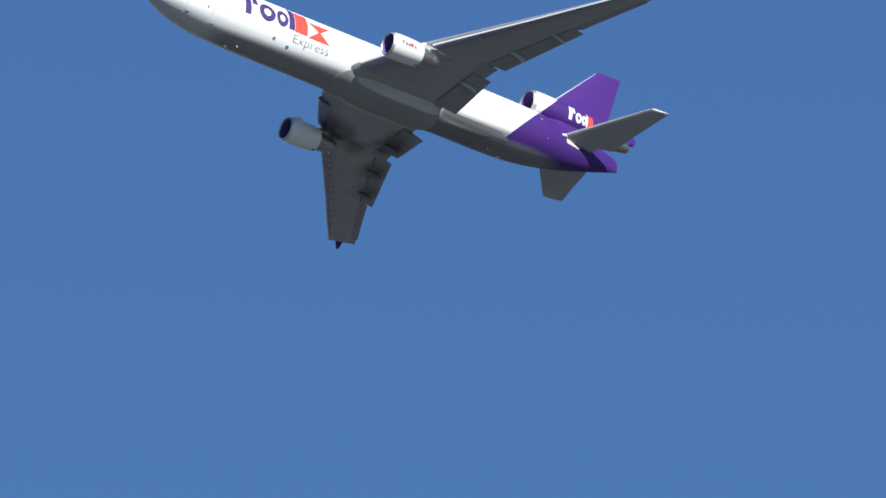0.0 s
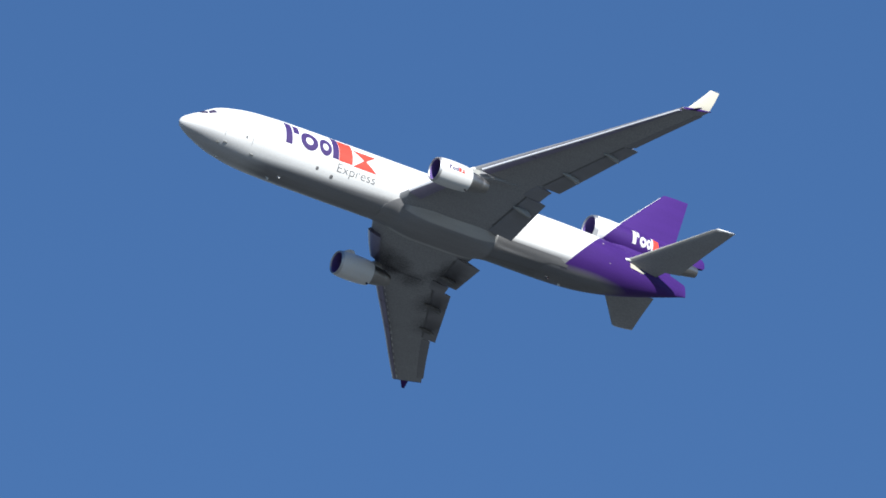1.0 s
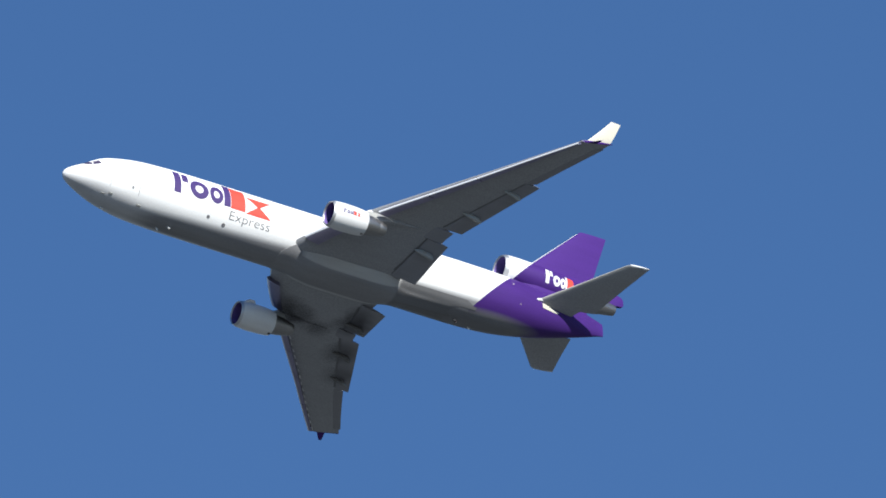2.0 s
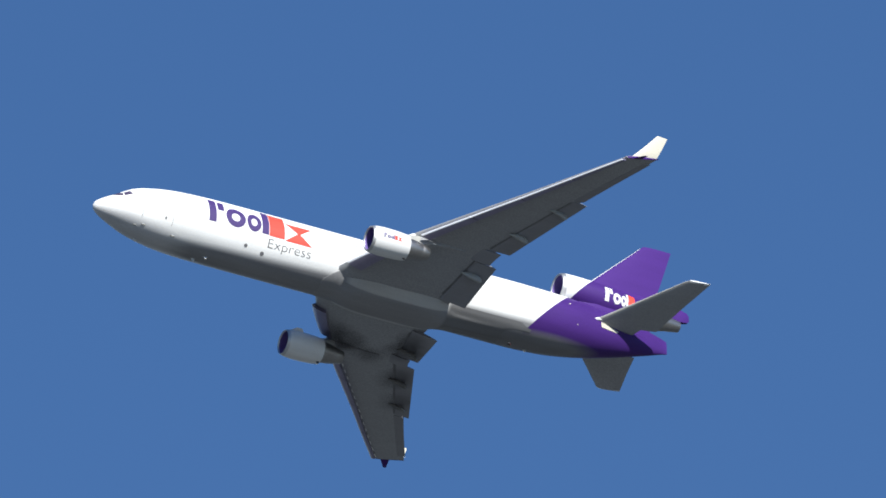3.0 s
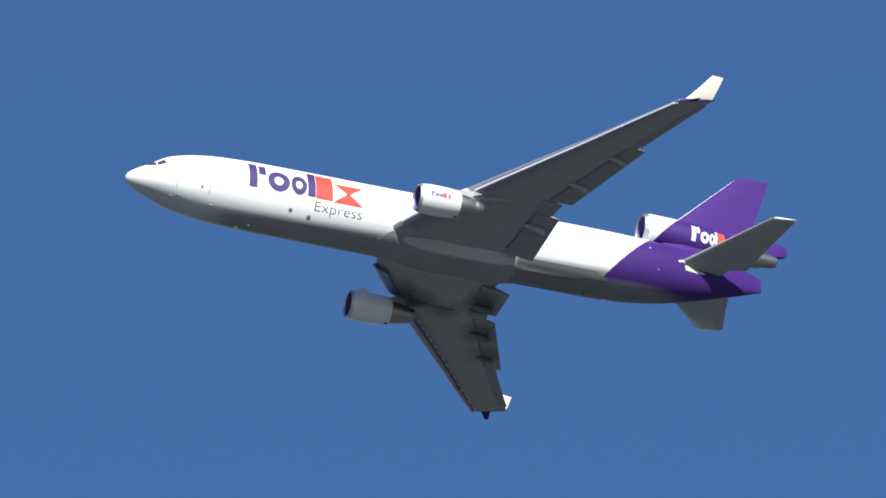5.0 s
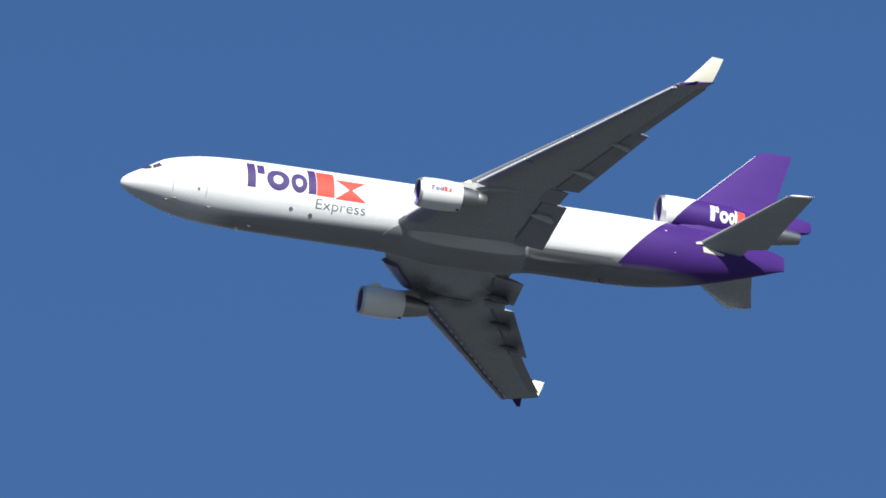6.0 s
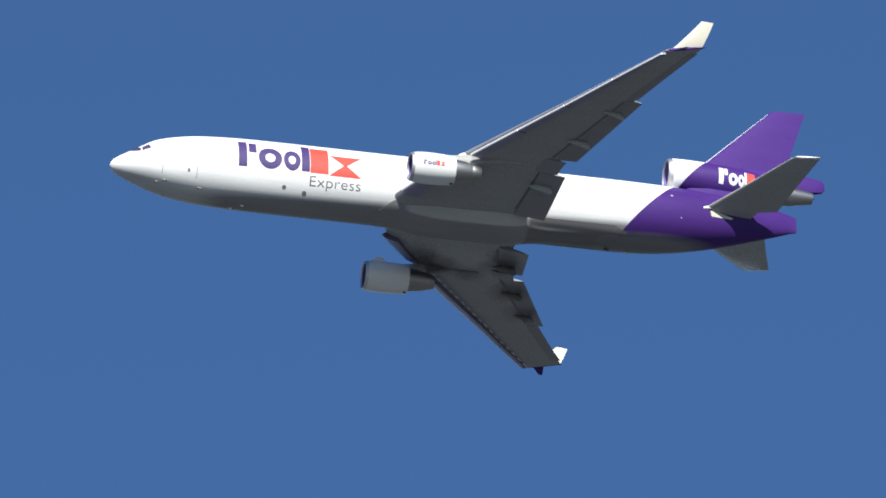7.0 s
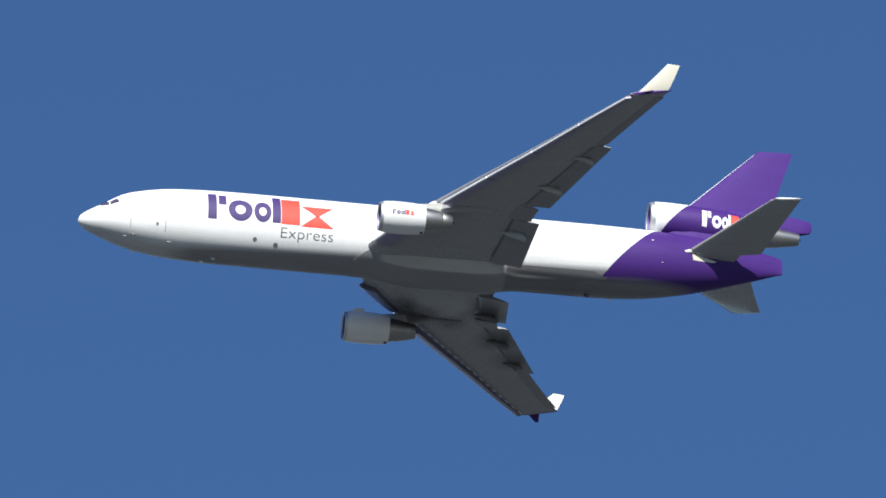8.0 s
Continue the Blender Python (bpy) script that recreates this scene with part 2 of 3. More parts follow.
def slab(x0, x1, y0, y1, z0, z1, bevel=0.0):
    bm = bmesh.new()
    bmesh.ops.create_cube(bm, size=1)
    for v in bm.verts:
        v.co = Vector(((x0 + x1) / 2 + v.co.x * (x1 - x0), (y0 + y1) / 2 + v.co.y * (y1 - y0), (z0 + z1) / 2 + v.co.z * (z1 - z0)))
    if bevel:
        bmesh.ops.bevel(bm, geom=bm.edges, offset=bevel, segments=2, affect="EDGES")
    return bm


def thin_blade(points, half, normal, bevel=0.0):
    """A plate of the outline given, with this half thickness."""
    nrm = Vector(normal) * half
    bm = loft([[Vector(p) + nrm for p in points], [Vector(p) - nrm for p in points]])
    if bevel:
        bmesh.ops.bevel(bm, geom=bm.edges, offset=bevel, segments=2, affect="EDGES")
    return bm


def ellipse(cx, cy, rx, ry, n=36):
    return [(cx + rx * math.cos(2 * math.pi * k / n), cy + ry * math.sin(2 * math.pi * k / n)) for k in range(n)]


def ring2(cx, cy, rx, ry, hole, n=36):
    """A flat ring, as its quads."""
    out, ins = ellipse(cx, cy, rx, ry, n), ellipse(cx, cy, rx * hole, ry * hole, n)
    return [[out[k - 1], out[k], ins[k], ins[k - 1]] for k in range(n)]


def box2(x0, y0, x1, y1):
    return [(x0, y0), (x1, y0), (x1, y1), (x0, y1)]


def flat_bmesh(polygons):
    bm = bmesh.new()
    for poly in polygons:
        bm.faces.new([bm.verts.new((x, y, 0)) for x, y in poly])
    return bm


def wrap(bm, place, step=0.12, lift=0.02):
    """Cuts a flat drawing (station, arc) into strips and lays it on a curved skin, as a film of paint of this thickness."""
    ys = [v.co.y for v in bm.verts]
    y = math.floor(min(ys) / step) * step + step
    while y < max(ys):
        bmesh.ops.bisect_plane(bm, geom=bm.verts[:] + bm.edges[:] + bm.faces[:], plane_co=(0, y, 0), plane_no=(0, 1, 0))
        y += step
    for v in bm.verts:
        v.co = place(v.co.x, v.co.y, lift)
    return bm


# ---- ground ----
def ground():
    bm = bmesh.new()
    bmesh.ops.create_grid(bm, x_segments=8, y_segments=8, size=30000)
    me = bpy.data.meshes.new("ground")
    bm.to_mesh(me)
    bm.free()
    me.materials.append(ground_material())
    ob = new("ground", me)
    tagged(ob, "flat open country of dull green and tan fields", "ground", kind="structure")


ground()


# ---- the airplane ----
airplane = new("cargo_airplane")
tagged(airplane, "white and purple three-engined cargo airplane climbing with flaps lowered", "airplane")

# station, half width, top, bottom
HULL = [(0.0, 0.03, -0.41, -0.47), (0.12, 0.33, -0.10, -0.74), (0.35, 0.58, 0.14, -0.95), (0.9, 0.95, 0.50, -1.25), (2.0, 1.52, 1.10, -1.66),
        (3.5, 2.15, 1.98, -2.17), (5.0, 2.52, 2.42, -2.52), (7.0, 2.82, 2.76, -2.82), (9.5, 2.96, 2.93, -2.96), (12.5, 3.01, 3.01, -3.01),
        (26.0, 3.01, 3.01, -3.01), (40.5, 3.01, 3.01, -3.01), (43.5, 2.98, 3.01, -3.0), (46.5, 2.82, 3.00, -2.84), (49.5, 2.42, 2.95, -2.38),
        (52.5, 1.82, 2.80, -1.68), (55.0, 1.20, 2.55, -0.92), (57.0, 0.62, 2.18, -0.28), (58.2, 0.26, 1.88, 0.14), (58.68, 0.12, 1.70, 0.24)]


def hull_point(s, a, lift=0.0):
    """On the skin at this station and angle above the port side's middle, in radians."""
    w, top, low = curve(HULL, s)
    return Vector((-s, (w + lift) * math.cos(a), (top + low) / 2 + ((top - low) / 2 + lift) * math.sin(a)))


def on_hull(s, arc, lift):
    return hull_point(s, arc / 3.01, lift)


def build_fuselage():
    stations = [0.0, 0.03, 0.07, 0.12, 0.2, 0.3, 0.45, 0.65, 0.9, 1.2, 1.6] + [2 + 0.5 * k for k in range(21)]
    stations += [13 + 2 * k for k in range(14)] + [40.5 + 0.75 * k for k in range(24)] + [58.2, 58.45, 58.68]
    seg = 72
    rings = [[hull_point(s, 2 * math.pi * k / seg) for k in range(seg)] for s in stations]
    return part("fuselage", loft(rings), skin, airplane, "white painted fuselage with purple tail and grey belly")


fuselage = build_fuselage()


def build_belly_fairing():
    # station, angle of the upper edge under the side's middle, depth under the axis, share of the boxy section
    table = [(22.6, 66, 2.96, 0.0), (23.4, 50, 3.0, 0.0), (24.4, 40, 3.06, 0.0), (26.0, 36, 3.24, 0.6), (28.0, 35, 3.38, 1.0), (32.0, 35, 3.40, 1.0),
             (33.6, 37, 3.38, 0.85), (35.2, 44, 3.34, 0.45), (36.6, 50, 3.29, 0.12), (38.0, 50, 3.22, 0.0), (40.0, 52, 3.12, 0.0), (41.4, 55, 3.05, 0.0), (43.7, 70, 2.75, 0.0)]
    keel = [(34.0, 1.2, 2.9), (36.5, 1.1, 2.9), (38.0, 1.05, 2.9), (40.0, 1.0, 2.88), (41.5, 1.0, 2.84), (43.7, 1.0, 2.6)]
    box = [(0.0, 2.9, 1.7), (0.25, 2.85, 2.25), (0.45, 2.35, 2.72), (0.65, 1.6, 3.18), (0.78, 1.1, 3.34), (1.0, 0.0, 3.40)]
    rings = []
    for k in range(61):
        s = 22.6 + 21.1 * k / 60
        edge, low, share = curve(table, s)
        half = []
        for j in range(17):
            u = j / 16
            p = hull_point(s, -radians(edge + (90 - edge) * u), 0.03)
            p.z -= max(0.0, low - 3.04) * u**1.5
            y, z = curve(box, u)
            p = p.lerp(Vector((-s, y, -z)), max(0.0, min(1.0, share)))
            # aft of the wing a shallow keel tapers off under the hull
            ry, rz = curve(keel, s)
            w = curve(HULL, s)[0]
            crest = radians(47.5 if s < 42.6 else 47.5 + 10 * (s - 42.6))
            skirt = [(k, (w + 0.012) * math.cos(q), (w + 0.012) * math.sin(q)) for k, q in ((0.0, crest), (0.2, radians(56)), (0.4, radians(64.5)))]
            y, z = curve(skirt + [(0.55, ry, rz), (1.0, 0.0, low)], u)
            half.append(p.lerp(Vector((-s, y, -z)), max(0.0, min(1.0, (s - 34.4) / 2.4))))
        inner = [Vector((-s, 0.8 * half[0].y, half[0].z + 0.3)), Vector((-s, -0.8 * half[0].y, half[0].z + 0.3))]
        rings.append(half + [Vector((p.x, -p.y, p.z)) for p in reversed(half[:-1])] + [inner[1], inner[0]])
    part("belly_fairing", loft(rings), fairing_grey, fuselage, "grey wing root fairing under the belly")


build_belly_fairing()

# span, leading edge x, trailing edge x, leading edge z, trailing edge z, thickness
WING = [(0.5, -22.8, -35.2, -1.95, -2.55, 0.115), (3.3, -24.15, -35.0, -1.72, -2.42, 0.12), (6.5, -26.3, -35.5, -1.38, -1.80, 0.11),
        (9.5, -28.7, -36.2, -1.06, -1.18, 0.105), (14.0, -32.3, -38.5, -0.68, -0.62, 0.10), (18.0, -35.5, -40.5, -0.36, -0.12, 0.10),
        (22.0, -38.6, -42.6, -0.02, 0.40, 0.095), (25.4, -41.3, -44.5, 0.28, 0.90, 0.085)]


def wing_edges(y):
    xl, xt, zl, zt, th = curve(WING, y)
    return Vector((xl, y, zl)), Vector((xt, y, zt)), th


def mirrored(rings, side):
    return [[Vector((p.x, p.y * side, p.z)) for p in ring] for ring in rings]


def spans(a, b, n):
    return [a + (b - a) * k / n for k in range(n + 1)]


def build_wing(side, word):
    up = (0, 0, 1)

    def ring(y, ca, cb, shift=(0, 0, 0)):
        le, te, th = wing_edges(y)
        d = Vector(shift)
        return foil(le + d, te + d, th, up, ca, cb)
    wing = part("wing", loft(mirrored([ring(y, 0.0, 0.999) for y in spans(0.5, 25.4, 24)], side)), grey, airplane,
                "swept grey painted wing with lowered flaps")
    # slats: segments run out along the leading edge
    for a, b in ((3.6, 7.7), (9.6, 13.4), (13.46, 17.2), (17.26, 21.2), (21.26, 25.2)):
        rings, edges = [], []
        for y in spans(a, b, 4):
            le, te, th = wing_edges(y)
            chord = (te - le).length
            fwd, drop = (0.028 * chord + 0.07, 0.1 * chord - 0.1) if a > 9 else (0.012 * chord + 0.2, 0.03 * chord + 0.02)
            le2 = le + Vector((fwd, 0, -drop))
            te2 = te + Vector((fwd, 0, -drop))
            rings.append(foil(le2, te2, th * 1.02, up, 0.0, 0.115 if a > 9 else 0.125, n=8))
            edges.append((le2 + Vector((0.02, 0, 0)), te2, th * 1.05))
        noses = []
        for le2, te2, thick in edges:
            r = 0.05 + 0.009 * (te2 - le2).length
            noses.append([le2 + Vector((1.05 * r * math.cos(q) - 0.75 * r, 0, r * math.sin(q))) for q in (2 * math.pi * k / 18 for k in range(18))])
        part("leading_edge", loft(mirrored(noses, side)), edge_metal, wing, "polished metal leading edge strip")
        part("slat", loft(mirrored(rings, side)), slat_metal, wing, "drooped metal leading edge slat")
    # white plates painting the sunlit dashes in the slat gap, starboard only
    for k in range(17 if side < 0 else 0):
        corners = []
        for dy, dx in ((-0.2, 0.0), (0.2, 0.0), (0.2, -0.14), (-0.2, -0.14)):
            y = 10.0 + 14.8 * k / 16 + dy
            le, te, th = wing_edges(y)
            chord = (te - le).length
            c = 0.1 - 0.07 / chord
            half = 5 * th * (0.2969 * c**0.5 - 0.126 * c - 0.3516 * c**2 + 0.2843 * c**3)
            corners.append(Vector((le.x - c * chord + dx, side * y, le.z + chord * (0.048 * c - half) - 0.03)))
        part("slat_gap_glint", thin_blade(corners, 0.03, (0, 0, 1)), white, wing)

    def flap(name, a, b, chord_a, chord_b, tip_a, tip_b, label):
        rings = []
        for k, y in enumerate(spans(a, b, 6)):
            s = k / 6
            te = Vector(tip_a).lerp(Vector(tip_b), s)
            te.y = y
            _, wt, _ = wing_edges(y)
            c = chord_a + (chord_b - chord_a) * s
            le = Vector((te.x + c, y, wt.z + 0.02 - 0.04 * c))
            rings.append(foil(le, te, 0.13, up, n=10, camber=0.03))
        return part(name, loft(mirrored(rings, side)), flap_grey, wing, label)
    flap("flap", 2.75, 7.9, 2.53, 2.1, (-36.30, 0, -3.03), (-36.95, 0, -1.86), "lowered inboard flap")
    flap("flap", 9.6, 17.9, 1.95, 1.5, (-37.48, 0, -1.32), (-41.15, 0, -0.28), "lowered outboard flap")
    # inboard and outboard ailerons
    for a, b, lab in ((8.0, 9.5, "inboard aileron"), (18.1, 24.6, "outboard aileron")):
        rings = []
        for y in spans(a, b, 4):
            le, te, th = wing_edges(y)
            c = (te - le).length
            d = (te - le).normalized()
            droop = Vector((-0.45, 0, -0.28)) if b < 10 else Vector((-0.17, 0, 0))
            rings.append(foil(te - d * c * 0.2, te + droop, 0.14, up, n=8, camber=0.0))
        part("aileron", loft(mirrored(rings, side)), flap_grey, wing, lab)
    # strips along the flaps' noses, dark paint for the shaded gap
    for a, b, ca, cb, xa, xb in ((3.3, 7.9, 2.5, 2.1, -36.35, -36.95), (9.7, 17.8, 1.95, 1.5, -37.48, -41.15)):
        rings = []
        for k, y in enumerate(spans(a, b, 8)):
            x = xa + (xb - xa) * k / 8 + ca + (cb - ca) * k / 8 + 0.08
            le, te, th = wing_edges(y)
            c = (le.x - x) / (le.x - te.x)
            half = 5 * th * (0.2969 * c**0.5 - 0.126 * c - 0.3516 * c**2 + 0.2843 * c**3 - 0.1036 * c**4)
            z = le.z + (te.z - le.z) * c + (te - le).length * (0.012 * 4 * c * (1 - c) - half)
            rings.append([Vector((x + dx, y, z + dz)) for dx, dz in ((0.11, 0.06), (0.11, -0.012), (-0.11, -0.012), (-0.11, 0.06))])
        part("flap_gap_shade", loft(mirrored(rings, side)), seam, wing, "dark strip painting the shaded gap ahead of the flap")
    # canoe fairings over the flap hinges
    for y, length, drop, deep in ((6.5, 2.1, -0.22, 0.37), (12.2, 2.0, -0.10, 0.33), (16.3, 1.8, -0.06, 0.29)):
        le, te, th = wing_edges(y)
        x0 = te.x + 1.5
        rings = []
        for k in range(25):
            s = k / 24
            r = deep * max(0.03, min(1.0, (s / 0.5) ** 0.75)) * (1 - 0.22 * math.exp(-((s - 0.55) / 0.09) ** 2))
            if s > 0.85:
                r *= max(0.05, 1 - ((s - 0.85) / 0.15) ** 2) ** 0.5
            cx, cz = x0 - length * s, te.z - 0.12 + drop - 0.42 * s * s
            rings.append([Vector((cx, side * y + 0.62 * r * math.cos(q), cz + r * math.sin(q))) for q in (2 * math.pi * j / 14 for j in range(14))])
        part("flap_track_fairing", loft(rings), pale_grey, wing, "pale canoe-shaped flap hinge fairing")
    # winglets
    rings = []
    for le, te in (((-41.9, 25.30, 0.55), (-44.35, 25.36, 0.88)), ((-42.35, 25.50, 0.95), (-44.5, 25.52, 1.12)),
                   ((-43.3, 25.82, 1.95), (-44.88, 25.83, 2.0)), ((-44.25, 26.10, 3.02), (-45.24, 26.12, 2.96))):
        rings.append(foil(le, te, 0.09, (0, 0.95, -0.3), n=10, camber=0.0))
    part("winglet", loft(mirrored(rings, side)), cream, wing, "upswept white winglet")
    rings = []
    for le, te in (((-41.95, 25.3, 0.36), (-42.95, 25.3, 0.58)), ((-42.72, 26.28, 0.22), (-43.05, 26.30, 0.24))):
        rings.append(foil(le, te, 0.09, (0, -0.3, 0.95), n=10, camber=0.0))
    part("lower_winglet", loft(mirrored(rings, side)), purple, wing, "small purple lower winglet")
    # wing tip cap with its navigation light
    rings = [foil(Vector((-41.3, 25.38, 0.27)), Vector((-44.55, 25.38, 0.88)), 0.09, up, n=10), foil(Vector((-41.6, 25.46, 0.34)), Vector((-44.7, 25.46, 0.95)), 0.05, up, n=10)]
    part("tip_cap", loft(mirrored(rings, side)), purple, wing, "purple wing tip cap")
    bm = slab(-41.62, -41.22, side * 25.28 - 0.1, side * 25.28 + 0.1, 0.24, 0.42, 0.05)
    part("navigation_light", bm, glass, wing, "small glass wing tip light")
    return wing


port_wing = build_wing(1, "port")
starboard_wing = build_wing(-1, "starboard")


# ---- engines ----
def build_engine(side):
    y, z = 8.70 * side, -2.95
    cowl = [(-23.72, 1.225), (-24.0, 1.28), (-24.6, 1.325), (-25.3, 1.33), (-26.2, 1.30), (-26.8, 1.25), (-27.22, 1.19), (-27.22, 1.13), (-26.3, 1.12)]
    engine = part("engine", loft(revolve(cowl, y, z), caps=False), white, airplane, "white cowled wing engine with a metal nozzle")
    part("inlet_lip", loft(revolve([(-23.6, 1.03), (-23.53, 1.05), (-23.5, 1.08), (-23.47, 1.12), (-23.5, 1.16), (-23.6, 1.20), (-23.73, 1.23)], y, z), caps=False), alu, engine, "polished metal inlet lip")
    part("inlet_duct", loft(revolve([(-23.6, 1.03), (-23.85, 1.0), (-24.2, 0.99), (-24.9, 1.02)], y, z), caps=False), duct, engine, "purple-grey inlet liner")
    # fan: disc of blades with a spinner
    bm = bmesh.new()
    for k in range(38):
        a = 2 * math.pi * k / 38
        pts = []
        for r, w, tw in ((0.34, 0.05, 0.1), (0.99, 0.1, 0.16)):
            for sgn in (-1, 1):
                b = a + sgn * w / r * 0.8
                pts.append(Vector((-24.7 - sgn * tw, y + r * math.cos(b), z + r * math.sin(b))))
        bm.faces.new([bm.verts.new(p) for p in (pts[0], pts[1], pts[3], pts[2])])
    part("fan", bm, dark, engine, "dark fan blades")
    part("spinner", loft(revolve([(-24.2, 0.02), (-24.3, 0.12), (-24.55, 0.28), (-24.75, 0.36)], y, z, 24)), dark, engine)
    part("fan_backing", loft(revolve([(-24.95, 1.03), (-24.96, 0.02)], y, z), caps=False), dark, engine)
    # core cowl, nozzle and plug
    part("core_cowl", loft(revolve([(-26.6, 1.0), (-27.4, 0.98), (-28.1, 0.90), (-28.7, 0.78)], y, z), caps=False), nozzle, engine, "bare metal core cowl")
    part("core_nozzle", loft(revolve([(-28.62, 0.74), (-28.7, 0.77), (-29.3, 0.62), (-29.5, 0.56), (-29.5, 0.52), (-28.9, 0.60)], y, z), caps=False), nozzle, engine, "heat-tinted exhaust nozzle")
    part("exhaust_plug", loft(revolve([(-28.6, 0.40), (-29.2, 0.30), (-29.75, 0.04)], y, z, 24)), dark, engine)
    part("nozzle_ring", loft(revolve([(-26.7, 1.2), (-26.7, 0.9)], y, z), caps=False), dark, engine)
    # pylon from the cowl's crown to the wing
    rings = []
    for x, low, top, w in ((-25.2, -1.9, -1.70, 0.05), (-25.9, -1.9, -1.64, 0.2), (-26.8, -2.0, -1.56, 0.26), (-27.9, -2.2, -1.40, 0.27), (-28.8, -2.3, -1.25, 0.27)):
        rings.append([Vector((x, y + w * cx, (low + top) / 2 + (top - low) / 2 * cz)) for cx, cz in
                      ((1, -0.7), (1, 0.7), (0.7, 0.94), (0, 1), (-0.7, 0.94), (-1, 0.7), (-1, -0.7), (-0.7, -0.94), (0, -1), (0.7, -0.94))])
    part("pylon", loft(rings), pale_grey, engine, "pale grey engine pylon")
    rings = []
    for x, low, top, w in ((-28.7, -2.3, -1.2, 0.275), (-29.4, -2.06, -1.3, 0.3), (-30.4, -1.82, -1.3, 0.3), (-31.6, -1.66, -1.3, 0.22), (-32.6, -1.58, -1.3, 0.12), (-33.4, -1.54, -1.4, 0.04)):
        rings.append([Vector((x, y + w * cx, (low + top) / 2 + (top - low) / 2 * cz)) for cx, cz in
                      ((1, -0.3), (1, 1), (-1, 1), (-1, -0.3), (-0.7, -0.85), (0, -1), (0.7, -0.85))])
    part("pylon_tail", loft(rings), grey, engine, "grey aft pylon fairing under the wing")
    # rounded pylon crown ahead of the wing
    rings = []
    for x, low, top, w in ((-27.6, -1.5, -1.36, 0.04), (-27.8, -1.5, -1.2, 0.12), (-28.1, -1.4, -1.04, 0.15), (-28.5, -1.3, -0.98, 0.15), (-28.9, -1.3, -1.0, 0.1)):
        rings.append([Vector((x, y + w * math.cos(q), (low + top) / 2 + (top - low) / 2 * math.sin(q))) for q in (2 * math.pi * k / 16 for k in range(16))])
    part("pylon_crown", loft(rings), white, engine, "white rounded crown of the pylon")
    # strake high on the inboard cowl
    for sgn in (-side,):
        d = Vector((0, sgn * 0.62, 0.78))
        base = Vector((0, y, z))
        pts = [base + d * 1.24 + Vector((-23.9, 0, 0)), base + d * 1.62 + Vector((-24.5, 0, 0)), base + d * 1.62 + Vector((-25.0, 0, 0)), base + d * 1.24 + Vector((-25.3, 0, 0))]
        part("strake", thin_blade(pts, 0.02, d.cross(Vector((1, 0, 0)))), white, engine)
    # small drain mast and latch line under the cowl
    part("drain_mast", slab(-27.1, -26.85, y - 0.05, y + 0.05, z - 1.36, z - 1.18, 0.02), dark, engine)
    if side > 0:
        def on_cowl(s, arc, lift):
            a = arc / 1.33
            r = curve([(-px, pr) for px, pr in cowl[:7]], s)[0]
            return Vector((-s, y + (r + lift) * math.cos(a), z + (r + lift) * math.sin(a)))
        low = -0.42
        for shapes, mat in (([box2(24.42, low, 24.55, low + 0.46), box2(24.58, low + 0.25, 24.70, low + 0.43)], logo_purple), (ring2(24.92, low + 0.16, 0.16, 0.16, 0.4), logo_purple),
                            (ring2(25.25, low + 0.16, 0.13, 0.16, 0.4), logo_purple), ([box2(25.39, low, 25.47, low + 0.46)], logo_purple),
                            ([box2(25.5, low, 25.78, low + 0.44)], logo_red), ([[(25.82, low + 0.34), (26.26, low + 0.34), (26.04, low + 0.14)], [(25.82, low), (26.04, low + 0.2), (26.26, low)]], logo_red)):
            part("logo_shape", wrap(flat_bmesh(shapes), on_cowl, 0.1, 0.012), mat, engine)
    return engine


build_engine(1)
build_engine(-1)


